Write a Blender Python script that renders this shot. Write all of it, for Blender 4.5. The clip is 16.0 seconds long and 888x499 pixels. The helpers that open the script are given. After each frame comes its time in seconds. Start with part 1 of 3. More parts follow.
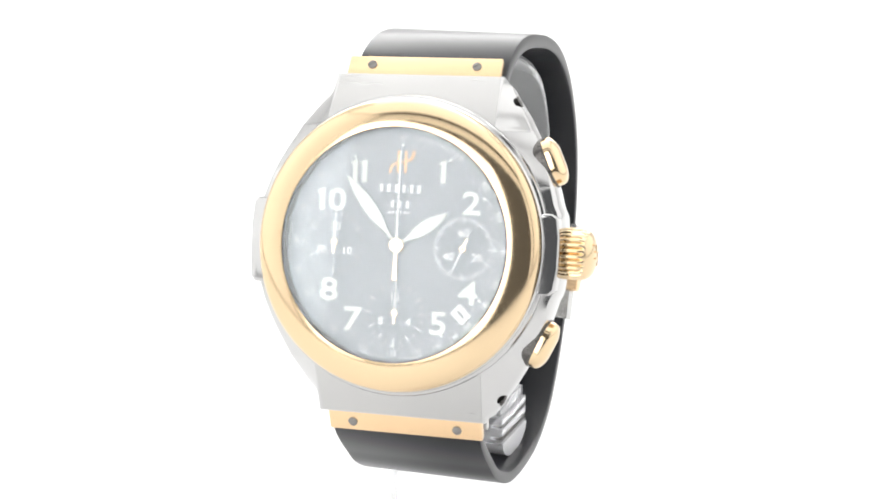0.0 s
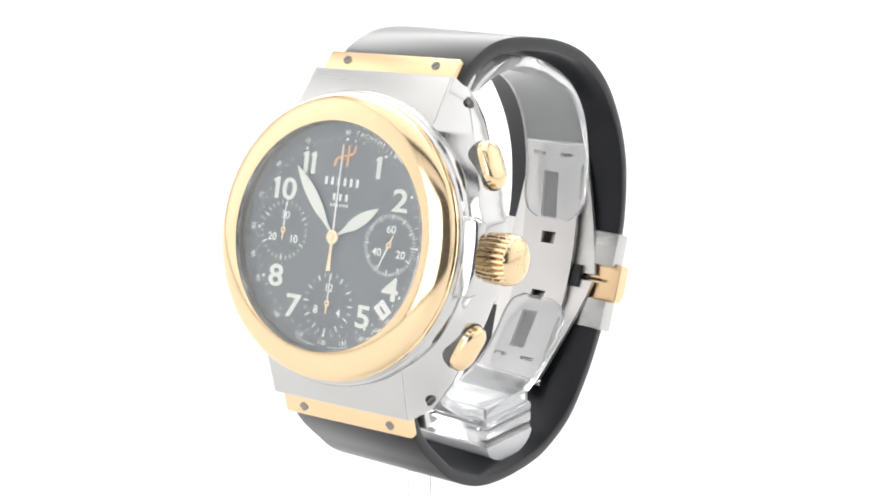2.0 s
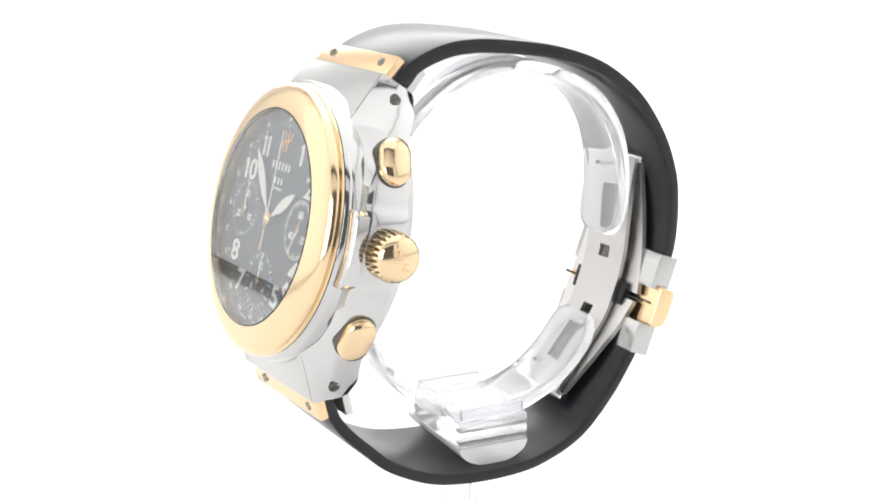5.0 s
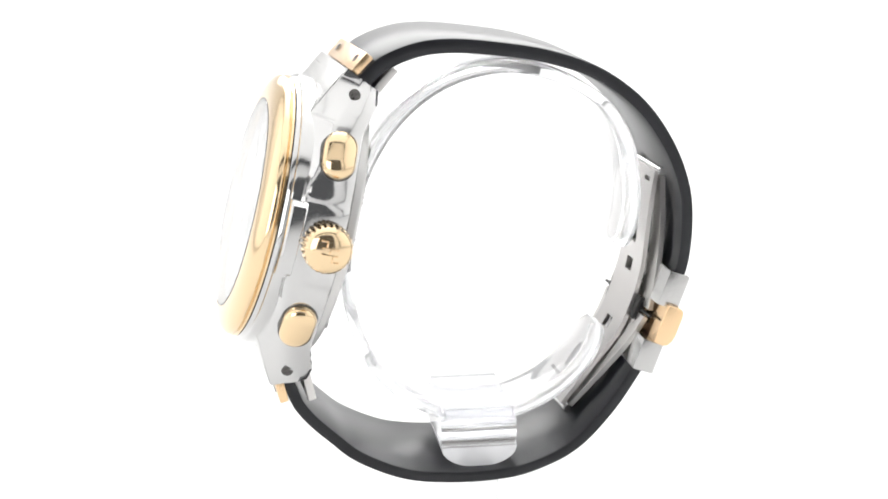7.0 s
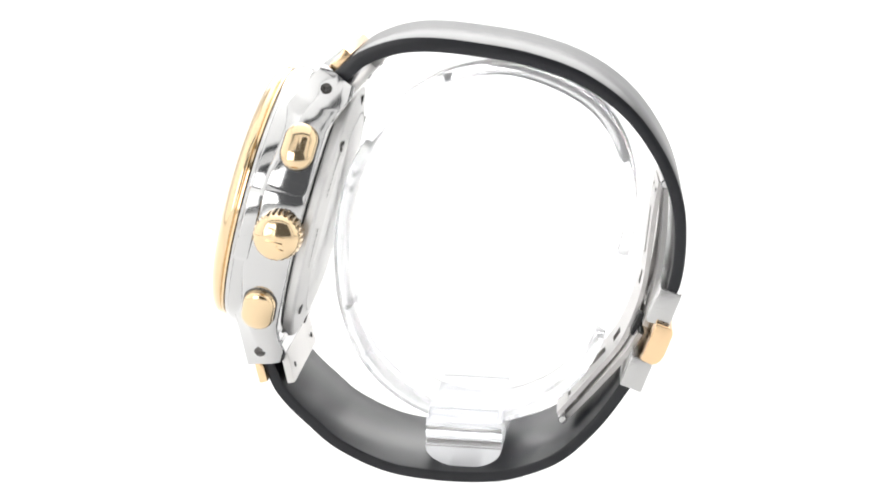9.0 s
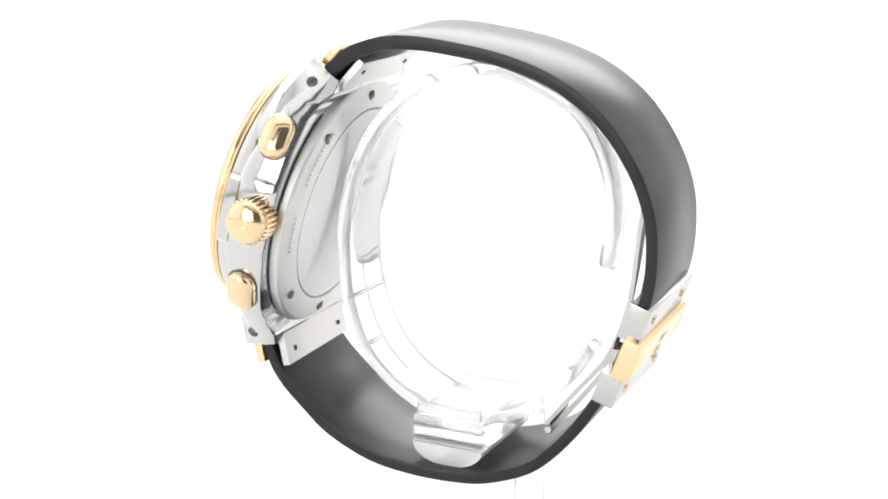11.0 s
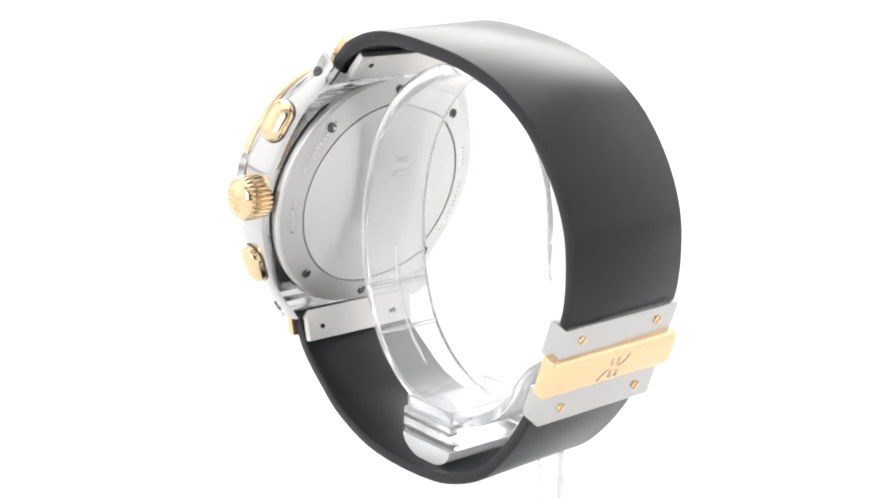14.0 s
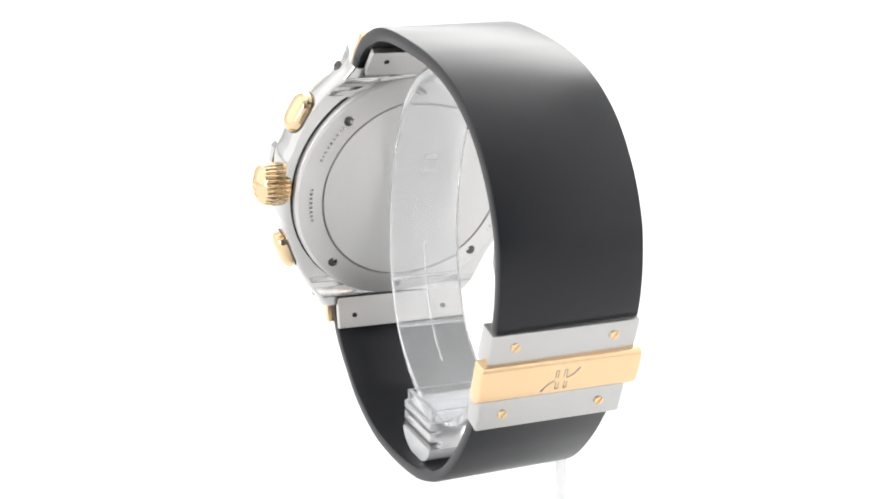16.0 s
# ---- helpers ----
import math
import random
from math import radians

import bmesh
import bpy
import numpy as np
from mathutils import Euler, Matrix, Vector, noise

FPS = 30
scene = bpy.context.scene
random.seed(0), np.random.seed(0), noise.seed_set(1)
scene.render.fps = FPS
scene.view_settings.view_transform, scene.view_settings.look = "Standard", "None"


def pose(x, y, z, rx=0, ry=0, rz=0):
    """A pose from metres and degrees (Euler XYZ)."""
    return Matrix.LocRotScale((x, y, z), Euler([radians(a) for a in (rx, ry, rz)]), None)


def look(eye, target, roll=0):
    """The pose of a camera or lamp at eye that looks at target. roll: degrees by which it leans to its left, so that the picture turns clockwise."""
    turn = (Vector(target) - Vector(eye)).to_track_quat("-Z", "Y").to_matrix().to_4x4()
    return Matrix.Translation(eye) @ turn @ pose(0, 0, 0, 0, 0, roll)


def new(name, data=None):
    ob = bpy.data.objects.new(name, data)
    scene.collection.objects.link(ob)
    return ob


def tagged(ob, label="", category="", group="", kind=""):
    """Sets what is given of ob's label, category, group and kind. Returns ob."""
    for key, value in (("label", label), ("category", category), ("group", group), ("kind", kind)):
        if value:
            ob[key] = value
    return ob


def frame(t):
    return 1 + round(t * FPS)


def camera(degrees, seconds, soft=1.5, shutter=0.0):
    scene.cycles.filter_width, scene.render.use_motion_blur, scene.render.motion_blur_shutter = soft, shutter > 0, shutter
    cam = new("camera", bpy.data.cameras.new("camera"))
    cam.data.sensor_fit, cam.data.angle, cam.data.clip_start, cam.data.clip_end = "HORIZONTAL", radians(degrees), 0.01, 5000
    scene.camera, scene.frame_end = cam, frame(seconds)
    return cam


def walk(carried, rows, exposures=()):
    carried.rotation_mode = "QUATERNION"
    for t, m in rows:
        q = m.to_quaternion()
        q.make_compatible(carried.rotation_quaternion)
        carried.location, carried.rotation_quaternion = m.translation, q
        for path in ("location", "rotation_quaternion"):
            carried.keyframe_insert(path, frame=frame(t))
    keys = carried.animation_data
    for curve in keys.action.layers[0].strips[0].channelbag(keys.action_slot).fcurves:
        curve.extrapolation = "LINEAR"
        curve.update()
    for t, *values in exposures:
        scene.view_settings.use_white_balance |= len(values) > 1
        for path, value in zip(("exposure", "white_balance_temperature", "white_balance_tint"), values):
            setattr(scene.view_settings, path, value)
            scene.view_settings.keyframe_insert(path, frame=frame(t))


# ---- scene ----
# ---------------------------------------------------------------- camera: stands still before a slowly turning watch
cam = camera(31.61, 16.0, soft=1.8)
EYE = (0.0, -0.2340, 0.11227)
CAM_POSE = look(EYE, (-0.0030, -0.00773, 0.05277), 0.31)
walk(cam, [(0.0, CAM_POSE), (16.0, CAM_POSE)], exposures=[(0.0, 0.41), (16.0, 0.41)])

# ---------------------------------------------------------------- world and lights: a white light tent, open to a dim room
world = bpy.data.worlds.new("studio_room")
scene.world = world
world.use_nodes = True
world.node_tree.nodes["Background"].inputs["Color"].default_value = (0.96, 0.97, 1.0, 1)
world.node_tree.nodes["Background"].inputs["Strength"].default_value = 0.11


def softbox(name, eye, target, wide, high, radiance):
    lamp = bpy.data.lights.new(name, "AREA")
    lamp.shape, lamp.size, lamp.size_y = "RECTANGLE", wide, high
    lamp.energy = radiance * math.pi * wide * high
    lamp.color = (1.0, 0.995, 0.985)
    ob = new(name, lamp)
    ob.matrix_world = look(eye, target)
    return ob


softbox("overhead_softbox", (0, -0.20, 0.96), (0, -0.19999, 0), 1.45, 0.66, 0.42)
# unseen rear and back lamps, added to brighten backdrop, floor and strap crest
softbox("rear_fill", (0, 0.42, 0.97), (0, 0.42001, 0), 0.95, 0.60, 0.9)
softbox("back_fill", (0, 0.775, 0.62), (0, 0, 0.62), 0.92, 0.70, 2.7)
# unseen side lamps, added in place of tent fabric lit from outside
softbox("side_fill", (-0.752, -0.19, 0.4999), (0, -0.19, 0.4999), 1.06, 0.96, 0.30)
# the right one is added as its counterpart, to lift the case flank
softbox("side_fill", (0.752, 0.02, 0.50), (0, 0.02, 0.50), 1.30, 0.86, 0.24)
softbox("front_softbox", (-0.375, -0.68, 0.28), (0, 0, 0.06), 0.42, 0.48, 2.5)

# ---------------------------------------------------------------- materials


def nodes_of(mat):
    mat.use_nodes = True
    return mat.node_tree.nodes, mat.node_tree.links, mat.node_tree.nodes["Principled BSDF"]


def material(name, colour, rough, metal=0.0, grain=0.06, scale=900.0, bump=0.0, stretch=(1, 1, 1), spots=0.03, spec=0.5, ior=1.5, transmission=0.0, coat=0.0):
    """A surface with fine grain and broader, faint wear."""
    mat = bpy.data.materials.new(name)
    nodes, links, bsdf = nodes_of(mat)
    bsdf.inputs["Metallic"].default_value = metal
    bsdf.inputs["IOR"].default_value = ior
    bsdf.inputs["Specular IOR Level"].default_value = spec
    bsdf.inputs["Transmission Weight"].default_value = transmission
    bsdf.inputs["Coat Weight"].default_value = coat
    tex = nodes.new("ShaderNodeTexCoord")
    mapping = nodes.new("ShaderNodeMapping")
    mapping.inputs["Scale"].default_value = stretch
    links.new(tex.outputs["Object"], mapping.inputs["Vector"])
    fine = nodes.new("ShaderNodeTexNoise")
    fine.inputs["Scale"].default_value = scale
    fine.inputs["Detail"].default_value = 3
    links.new(mapping.outputs["Vector"], fine.inputs["Vector"])
    broad = nodes.new("ShaderNodeTexNoise")
    broad.inputs["Scale"].default_value = 120.0
    broad.inputs["Detail"].default_value = 4
    links.new(tex.outputs["Object"], broad.inputs["Vector"])
    # colour: base colour with a faint broad unevenness
    mix = nodes.new("ShaderNodeMix")
    mix.data_type = "RGBA"
    a = [max(0.0, c * (1 - spots)) for c in colour]
    b = [min(1.0, c * (1 + spots)) for c in colour]
    mix.inputs[6].default_value = (*a, 1)
    mix.inputs[7].default_value = (*b, 1)
    links.new(broad.outputs["Fac"], mix.inputs[0])
    links.new(mix.outputs[2], bsdf.inputs["Base Color"])
    # roughness: grain about the mean
    ramp = nodes.new("ShaderNodeMapRange")
    ramp.inputs["From Min"].default_value, ramp.inputs["From Max"].default_value = 0.25, 0.75
    ramp.inputs["To Min"].default_value, ramp.inputs["To Max"].default_value = max(0, rough - grain), rough + grain
    links.new(fine.outputs["Fac"], ramp.inputs["Value"])
    links.new(ramp.outputs["Result"], bsdf.inputs["Roughness"])
    if bump:
        bn = nodes.new("ShaderNodeBump")
        bn.inputs["Strength"].default_value = bump
        bn.inputs["Distance"].default_value = 0.00004
        links.new(fine.outputs["Fac"], bn.inputs["Height"])
        links.new(bn.outputs["Normal"], bsdf.inputs["Normal"])
    return mat


CASE_STEEL = material("case_steel", (0.59, 0.588, 0.585), 0.11, 1.0, 0.02, 1200, 0.0)
STEEL = material("polished_steel", (0.58, 0.578, 0.575), 0.09, 1.0, 0.02, 1500, 0.02)
BRUSHED = material("brushed_steel", (0.54, 0.537, 0.53), 0.25, 1.0, 0.03, 2500, 0.02, (0.03, 1, 1))
LEAF = material("brushed_clasp_steel", (0.54, 0.525, 0.515), 0.30, 1.0, 0.03, 1500, 0.02, (1, 0.05, 1))
BACK = material("satin_caseback_steel", (0.70, 0.692, 0.683), 0.50, 1.0, 0.02, 1200, 0.0)
SATIN = material("satin_steel", (0.66, 0.645, 0.63), 0.40, 1.0, 0.02, 1200, 0.0, (1, 0.3, 1))
GOLD = material("polished_gold", (0.82, 0.63, 0.40), 0.12, 1.0, 0.03, 1500, 0.02)
GOLD_SATIN = material("brushed_gold", (0.88, 0.63, 0.385), 0.24, 1.0, 0.04, 2500, 0.02, (0.03, 1, 1))
RUBBER = material("black_rubber", (0.0125, 0.0130, 0.0160), 0.30, 0.0, 0.0, 900, 0.0, spots=0.12, spec=0.38)
# black lacquers lifted to bluish grey: part of the crystal's reflected haze is painted in
DIAL = material("hazed_black_dial_lacquer", (0.056, 0.061, 0.071), 0.36, 0.0, 0.04, 3000, 0.006, spec=1.0)
SUBDIAL = material("hazed_black_subdial_lacquer", (0.056, 0.061, 0.070), 0.40, 0.0, 0.05, 3000, 0.05, spec=0.9)
PAINT = material("white_dial_paint", (0.80, 0.80, 0.78), 0.5, 0.0, 0.05, 4000, 0.02)
LUME = material("pale_luminous_paint", (0.74, 0.76, 0.70), 0.55, 0.0, 0.05, 4000, 0.04)
COPPER = material("rose_gold_paint", (0.80, 0.42, 0.15), 0.35, 0.4, 0.05, 3000, 0.02)
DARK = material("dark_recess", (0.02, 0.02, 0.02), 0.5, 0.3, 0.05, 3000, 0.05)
SCREW = material("grey_steel_screw", (0.30, 0.29, 0.28), 0.32, 1.0, 0.06, 3000, 0.05)
DARKSTEEL = material("oxidised_steel_screw", (0.13, 0.125, 0.12), 0.30, 1.0, 0.08, 3000, 0.08)
CRYSTAL = material("sapphire_crystal", (1, 1, 1), 0.0, 0.0, 0.0, 900, 0.0, spots=0.0, ior=1.77, transmission=1.0)
CRYSTAL.node_tree.nodes["Principled BSDF"].inputs["Specular Tint"].default_value = (0.86, 0.94, 1.0, 1)  # bluish anti-glare coat
# clear foot whitened in colour, in place of bright surroundings seen through it
WHITENED = material("whitened_acrylic", (0.88, 0.885, 0.90), 0.18, 0.0, 0.04, 700, 0.05, spots=0.03, ior=1.30, transmission=0.25)
# white diffuse share paints in the surroundings mirrored by the clear cuff
ACRYLIC = material("clear_acrylic", (0.97, 0.975, 0.985), 0.03, 0.0, 0.02, 700, 0.04, spots=0.004, ior=1.23, transmission=0.82)
HAZY = material("hazy_acrylic", (0.95, 0.955, 0.975), 0.06, 0.0, 0.03, 700, 0.05, spots=0.01, ior=1.44, transmission=0.80)
# opaque grey, painted in for how clear acrylic edges refract
EDGE = material("drawn_edge_grey", (0.50, 0.505, 0.52), 0.25, 0.0, 0.03, 700, 0.0)
WHITE = material("white_tent_fabric", (0.80, 0.80, 0.80), 0.75, 0.0, 0.05, 300, 0.0, spots=0.01)

# ---------------------------------------------------------------- builders; meshes are drawn in millimetres
MM = Matrix.Scale(0.001, 4)
X0 = -0.25
# the case's own space: u to three o'clock, v to twelve o'clock, n out of the dial
CASE = Matrix(((1, 0, 0, X0 / 1000), (0, 0.2545, -0.967, -0.0313), (0, 0.967, 0.2545, 0.0052), (0, 0, 0, 1))) @ Matrix.Rotation(radians(1.4), 4, "Z")


def mesh_of(name, bm, mat, sharp=32.0):
    me = bpy.data.meshes.new(name)
    bmesh.ops.recalc_face_normals(bm, faces=bm.faces)
    bm.transform(MM)
    bm.to_mesh(me)
    bm.free()
    for p in me.polygons:
        p.use_smooth = True
    me.set_sharp_from_angle(angle=radians(sharp))
    me.materials.append(mat)
    return me


def put(name, me, parent, m=None, label=""):
    ob = new(name, me)
    ob.parent = parent
    if m is not None:
        ob.matrix_basis = m
    return tagged(ob, label)


def part(name, bm, mat, parent, label="", m=None, sharp=32.0):
    return put(name, mesh_of(name, bm, mat, sharp), parent, m, label)


def at(x, y, z, rx=0, ry=0, rz=0):
    """A place in millimetres inside its parent."""
    return pose(x / 1000, y / 1000, z / 1000, rx, ry, rz)


def box(bm, c, size, bevel=0.0, m=None, seg=2):
    """A bevelled block about c."""
    mat = (m or Matrix.Identity(4)) @ Matrix.Translation(c) @ Matrix.Diagonal((*size, 1))
    r = bmesh.ops.create_cube(bm, size=1.0, matrix=mat)
    if bevel:
        es = {e for v in r["verts"] for e in v.link_edges}
        bmesh.ops.bevel(bm, geom=list(es), offset=bevel, segments=seg, profile=0.6, affect="EDGES")


def prism(bm, outline, z0, z1, bevel=0.0, m=None, seg=2):
    """A flat outline in the plane, drawn up from z0 to z1, with rounded rims."""
    vs = [bm.verts.new((x, y, z0)) for x, y in outline]
    f = bm.faces.new(vs)
    r = bmesh.ops.extrude_face_region(bm, geom=[f])
    top = [v for v in r["geom"] if isinstance(v, bmesh.types.BMVert)]
    bmesh.ops.translate(bm, verts=top, vec=(0, 0, z1 - z0))
    if bevel:
        es = [e for e in bm.edges if e.verts[0] in top and e.verts[1] in top]
        bmesh.ops.bevel(bm, geom=es, offset=bevel, segments=seg, profile=0.6, affect="EDGES")
    if m is not None:
        bm.transform(m)


def revolve(bm, profile, seg=96, cap_first=False, cap_last=False, m=None):
    """Turns a profile of (radius, height) round the z axis."""
    rings = []
    for r, h in profile:
        if r < 1e-6:
            rings.append([bm.verts.new((0, 0, h))])
        else:
            rings.append([bm.verts.new((r * math.cos(2 * math.pi * i / seg), r * math.sin(2 * math.pi * i / seg), h)) for i in range(seg)])
    for a, b in zip(rings, rings[1:]):
        for i in range(seg):
            j = (i + 1) % seg
            q = [a[i % len(a)], a[j % len(a)], b[j % len(b)], b[i % len(b)]]
            q = list(dict.fromkeys(q))
            if len(q) > 2:
                bm.faces.new(q)
    if cap_first:
        bm.faces.new(rings[0])
    if cap_last:
        bm.faces.new(rings[-1])
    if m is not None:
        bm.transform(m)


def spline(pts, n):
    """Points spread evenly along a smooth curve through pts."""
    p = [Vector(q) for q in pts]
    p = [2 * p[0] - p[1]] + p + [2 * p[-1] - p[-2]]
    raw = []
    for i in range(1, len(p) - 2):
        for k in range(16):
            t = k / 16
            a, b, c, d = p[i - 1], p[i], p[i + 1], p[i + 2]
            raw.append(0.5 * (2 * b + (c - a) * t + (2 * a - 5 * b + 4 * c - d) * t * t + (3 * b - a - 3 * c + d) * t ** 3))
    raw.append(p[-2])
    run = [0.0]
    for a, b in zip(raw, raw[1:]):
        run.append(run[-1] + (b - a).length)
    out, k = [], 0
    for i in range(n):
        s = run[-1] * i / (n - 1)
        while k < len(run) - 2 and run[k + 1] < s:
            k += 1
        f = (s - run[k]) / max(1e-9, run[k + 1] - run[k])
        out.append(raw[k].lerp(raw[k + 1], f))
    return out


def band(bm, curve, half, thick, n=90, lip=0.35, inward=1, twist=None):
    """A strip along a curve of (y, z), half its width either side of x = 0, thick towards the inside."""
    pts = spline(curve, n)
    rings = []
    for i, p in enumerate(pts):
        t = (pts[min(i + 1, n - 1)] - pts[max(i - 1, 0)]).normalized()
        nrm = Vector((-t.y, t.x)) * inward
        h = half(i / (n - 1)) if callable(half) else half
        w = thick(i / (n - 1)) if callable(thick) else thick
        sect = [(-h + lip, 0), (h - lip, 0), (h - lip * 0.3, lip * 0.3), (h, lip), (h, w - lip), (h - lip * 0.3, w - lip * 0.3), (h - lip, w), (-h + lip, w), (-h + lip * 0.3, w - lip * 0.3), (-h, w - lip), (-h, lip), (-h + lip * 0.3, lip * 0.3)]
        k = twist(i / (n - 1)) if twist else 0.0
        rings.append([bm.verts.new((x, p.x + nrm.x * d - x * k, p.y + nrm.y * d)) for x, d in sect])
    k = len(rings[0])
    for a, b in zip(rings, rings[1:]):
        for i in range(k):
            bm.faces.new((a[i], a[(i + 1) % k], b[(i + 1) % k], b[i]))
    bm.faces.new(rings[0])
    bm.faces.new(list(reversed(rings[-1])))


def writing(body, size, bold=0.0, depth=0.03):
    """The mesh of a written number or word, centred on its place, in millimetres."""
    cu = bpy.data.curves.new("writing", "FONT")
    cu.body, cu.size, cu.align_x, cu.align_y = body, size, "CENTER", "CENTER"
    cu.offset, cu.extrude, cu.resolution_u = bold, depth, 3
    ob = new("writing", cu)
    dg = bpy.context.evaluated_depsgraph_get()
    me = bpy.data.meshes.new_from_object(ob.evaluated_get(dg))
    bpy.data.objects.remove(ob)
    bpy.data.curves.remove(cu)
    co = np.empty(len(me.vertices) * 3)
    me.vertices.foreach_get("co", co)
    co = co.reshape(-1, 3)
    mid = (co.min(0) + co.max(0)) / 2
    co[:, :2] -= mid[:2]
    me.vertices.foreach_set("co", (co * 0.001).ravel())
    me.update()
    return me


def screw_mesh(name, radius, height, mat, slot=0.28, angle=0.0):
    """A round screw head with a milled slot across it."""
    bm = bmesh.new()
    s = slot * radius
    seg = 20
    for side in (1, -1):
        a0 = math.asin(s / radius)
        arc = [(radius * math.cos(a0 + (math.pi - 2 * a0) * i / seg), side * radius * math.sin(a0 + (math.pi - 2 * a0) * i / seg)) for i in range(seg + 1)]
        if side < 0:
            arc.reverse()
        b2 = bmesh.new()
        prism(b2, arc, 0, height, radius * 0.12)
        me = bpy.data.meshes.new("half")
        b2.to_mesh(me)
        b2.free()
        bm.from_mesh(me)
        bpy.data.meshes.remove(me)
    box(bm, (0, 0, height * 0.25), (2 * radius * 0.96, 2 * s * 1.1, height * 0.5))
    bm.transform(Matrix.Rotation(radians(angle), 4, "Z"))
    return mesh_of(name, bm, mat)


# ---------------------------------------------------------------- setting: a white sweep inside a light tent
GROUND = 0.054  # height of the watch's middle above the table


def shell(name, bm, label):
    ob = new(name, mesh_of(name, bm, WHITE, 40))
    return tagged(ob, label, "backdrop", kind="structure")


bm = bmesh.new()
floor_line = [(-1300, 0), (560, 0)] + [(560 + 240 * math.sin(a), 240 - 240 * math.cos(a)) for a in [math.pi / 2 * i / 20 for i in range(1, 21)]] + [(800, 1000)]
up = [bm.verts.new((-900, y, z)) for y, z in floor_line]
dn = [bm.verts.new((900, y, z)) for y, z in floor_line]
lo_a = [bm.verts.new((-900, y + (6 if z > 1 else 0), z - 6)) for y, z in floor_line]
lo_b = [bm.verts.new((900, y + (6 if z > 1 else 0), z - 6)) for y, z in floor_line]
for i in range(len(up) - 1):
    bm.faces.new((up[i], dn[i], dn[i + 1], up[i + 1]))
    bm.faces.new((lo_a[i + 1], lo_b[i + 1], lo_b[i], lo_a[i]))
    bm.faces.new((up[i + 1], lo_a[i + 1], lo_a[i], up[i]))
    bm.faces.new((dn[i], lo_b[i], lo_b[i + 1], dn[i + 1]))
shell("backdrop", bm, "seamless white sweep of paper behind and under the watch")
for name, x in (("wall_left", -760), ("wall_right", 760)):
    bm = bmesh.new()
    box(bm, (x, 50, 505), (8, 1500, 990), 2)
    shell(name, bm, "white translucent fabric side of a light tent")
bm = bmesh.new()
box(bm, (0, 90, 1006), (1540, 1400, 8), 2)
shell("ceiling", bm, "white fabric top of a light tent")

for name, c, size in (("wall_front_right", (620, -735, 500), (280, 8, 990)), ("wall_front_left", (-650, -735, 500), (215, 8, 990)), ("wall_front_top", (-30, -735, 850), (1010, 8, 290))):
    bm = bmesh.new()
    box(bm, c, size, 2)
    shell(name, bm, "white fabric front flap of a light tent")

# ---------------------------------------------------------------- the watch
watch = new("wrist_watch")
watch.location = (0, 0, GROUND)
tagged(watch, "two-tone steel and gold chronograph with black dial and black rubber strap", "watch")


WAIST = spline([(0, 21.6), (4.6, 21.45), (6.4, 20.8), (8.6, 20.15), (12, 18.85), (15.5, 17.0), (18, 15.5), (20.5, 14.15), (24.2, 12.3)], 160)


def case_width(v):
    """Half the case's width at v: broad ears at three and nine, waisted towards the lugs."""
    v = abs(v)
    for p, q in zip(WAIST, WAIST[1:]):
        if v <= q.x:
            return p.y + (q.y - p.y) * (v - p.x) / (q.x - p.x)
    return WAIST[-1].y


def build_case():
    bm = bmesh.new()
    rings = []
    stations = [-23.6 + 47.2 * i / 160 for i in range(161)]
    for v in stations:
        a = abs(v)
        w = case_width(v)
        top = -1.9 if a < 16.2 else -1.9 - (a - 16.2) * 0.515
        k = min(1.0, max(0.0, (a - 14.5) / 6.5))
        low = -9.2 - 1.65 * k * k * (3 - 2 * k)
        flat = min(w - 0.35, 11.9 + max(0, 16.5 - a) * 0.55)
        d = min(1.0, max(0.0, (a - 6) / 11))
        drop = 0.8 + 2.2 * d * d * (3 - 2 * d) - 0.9 * max(0, (a - 21) / 2.6) ** 2
        sect = [(flat, top), (flat + 0.12, top - 0.10), (w - 0.35, top - drop + 0.15), (w - 0.05, top - drop - 0.2), (w + 0.06, top - drop - 0.7), (w + 0.2, top - drop - 1.4), (w + 0.26, (top - drop + low) / 2), (w + 0.16, low + 1.3), (w, low + 0.6), (w - 0.15, low + 0.25), (w - 0.6, low)]
        sect = sect + [(-x, n) for x, n in reversed(sect)]
        lean = 0.0 if a < 18 else (a - 18) / 5.6
        ring = []
        for x, n in sect:
            vv = v - math.copysign(1, v) * lean * 0.42 * (-5.7 - n if n < -5.7 else 0)
            ring.append(bm.verts.new((x, vv, n)))
        rings.append(ring)
    k = len(rings[0])
    for a, b in zip(rings, rings[1:]):
        for i in range(k):
            bm.faces.new((a[i], a[(i + 1) % k], b[(i + 1) % k], b[i]))
    bm.faces.new(rings[0])
    bm.faces.new(list(reversed(rings[-1])))
    return bm


case = part("case", build_case(), CASE_STEEL, watch, "polished and brushed steel case with waisted flanks", CASE, 34)
# brushed plates on the lugs, before the bezel
for side in (1, -1):
    bm = bmesh.new()
    slope = math.atan(0.515)
    prism(bm, [(-11.5, 0), (11.5, 0), (11.9, -7.9), (-11.9, -7.9)], 0, 0.06, 0.03)
    m = Matrix.Translation((0, 23.4, -5.60)) @ Matrix.Rotation(-slope, 4, "X")
    bm.transform(m)
    if side < 0:
        bm.transform(Matrix.Rotation(math.pi, 4, "Z"))
    part("lug_plate", bm, BRUSHED, case, "brushed steel lug top")
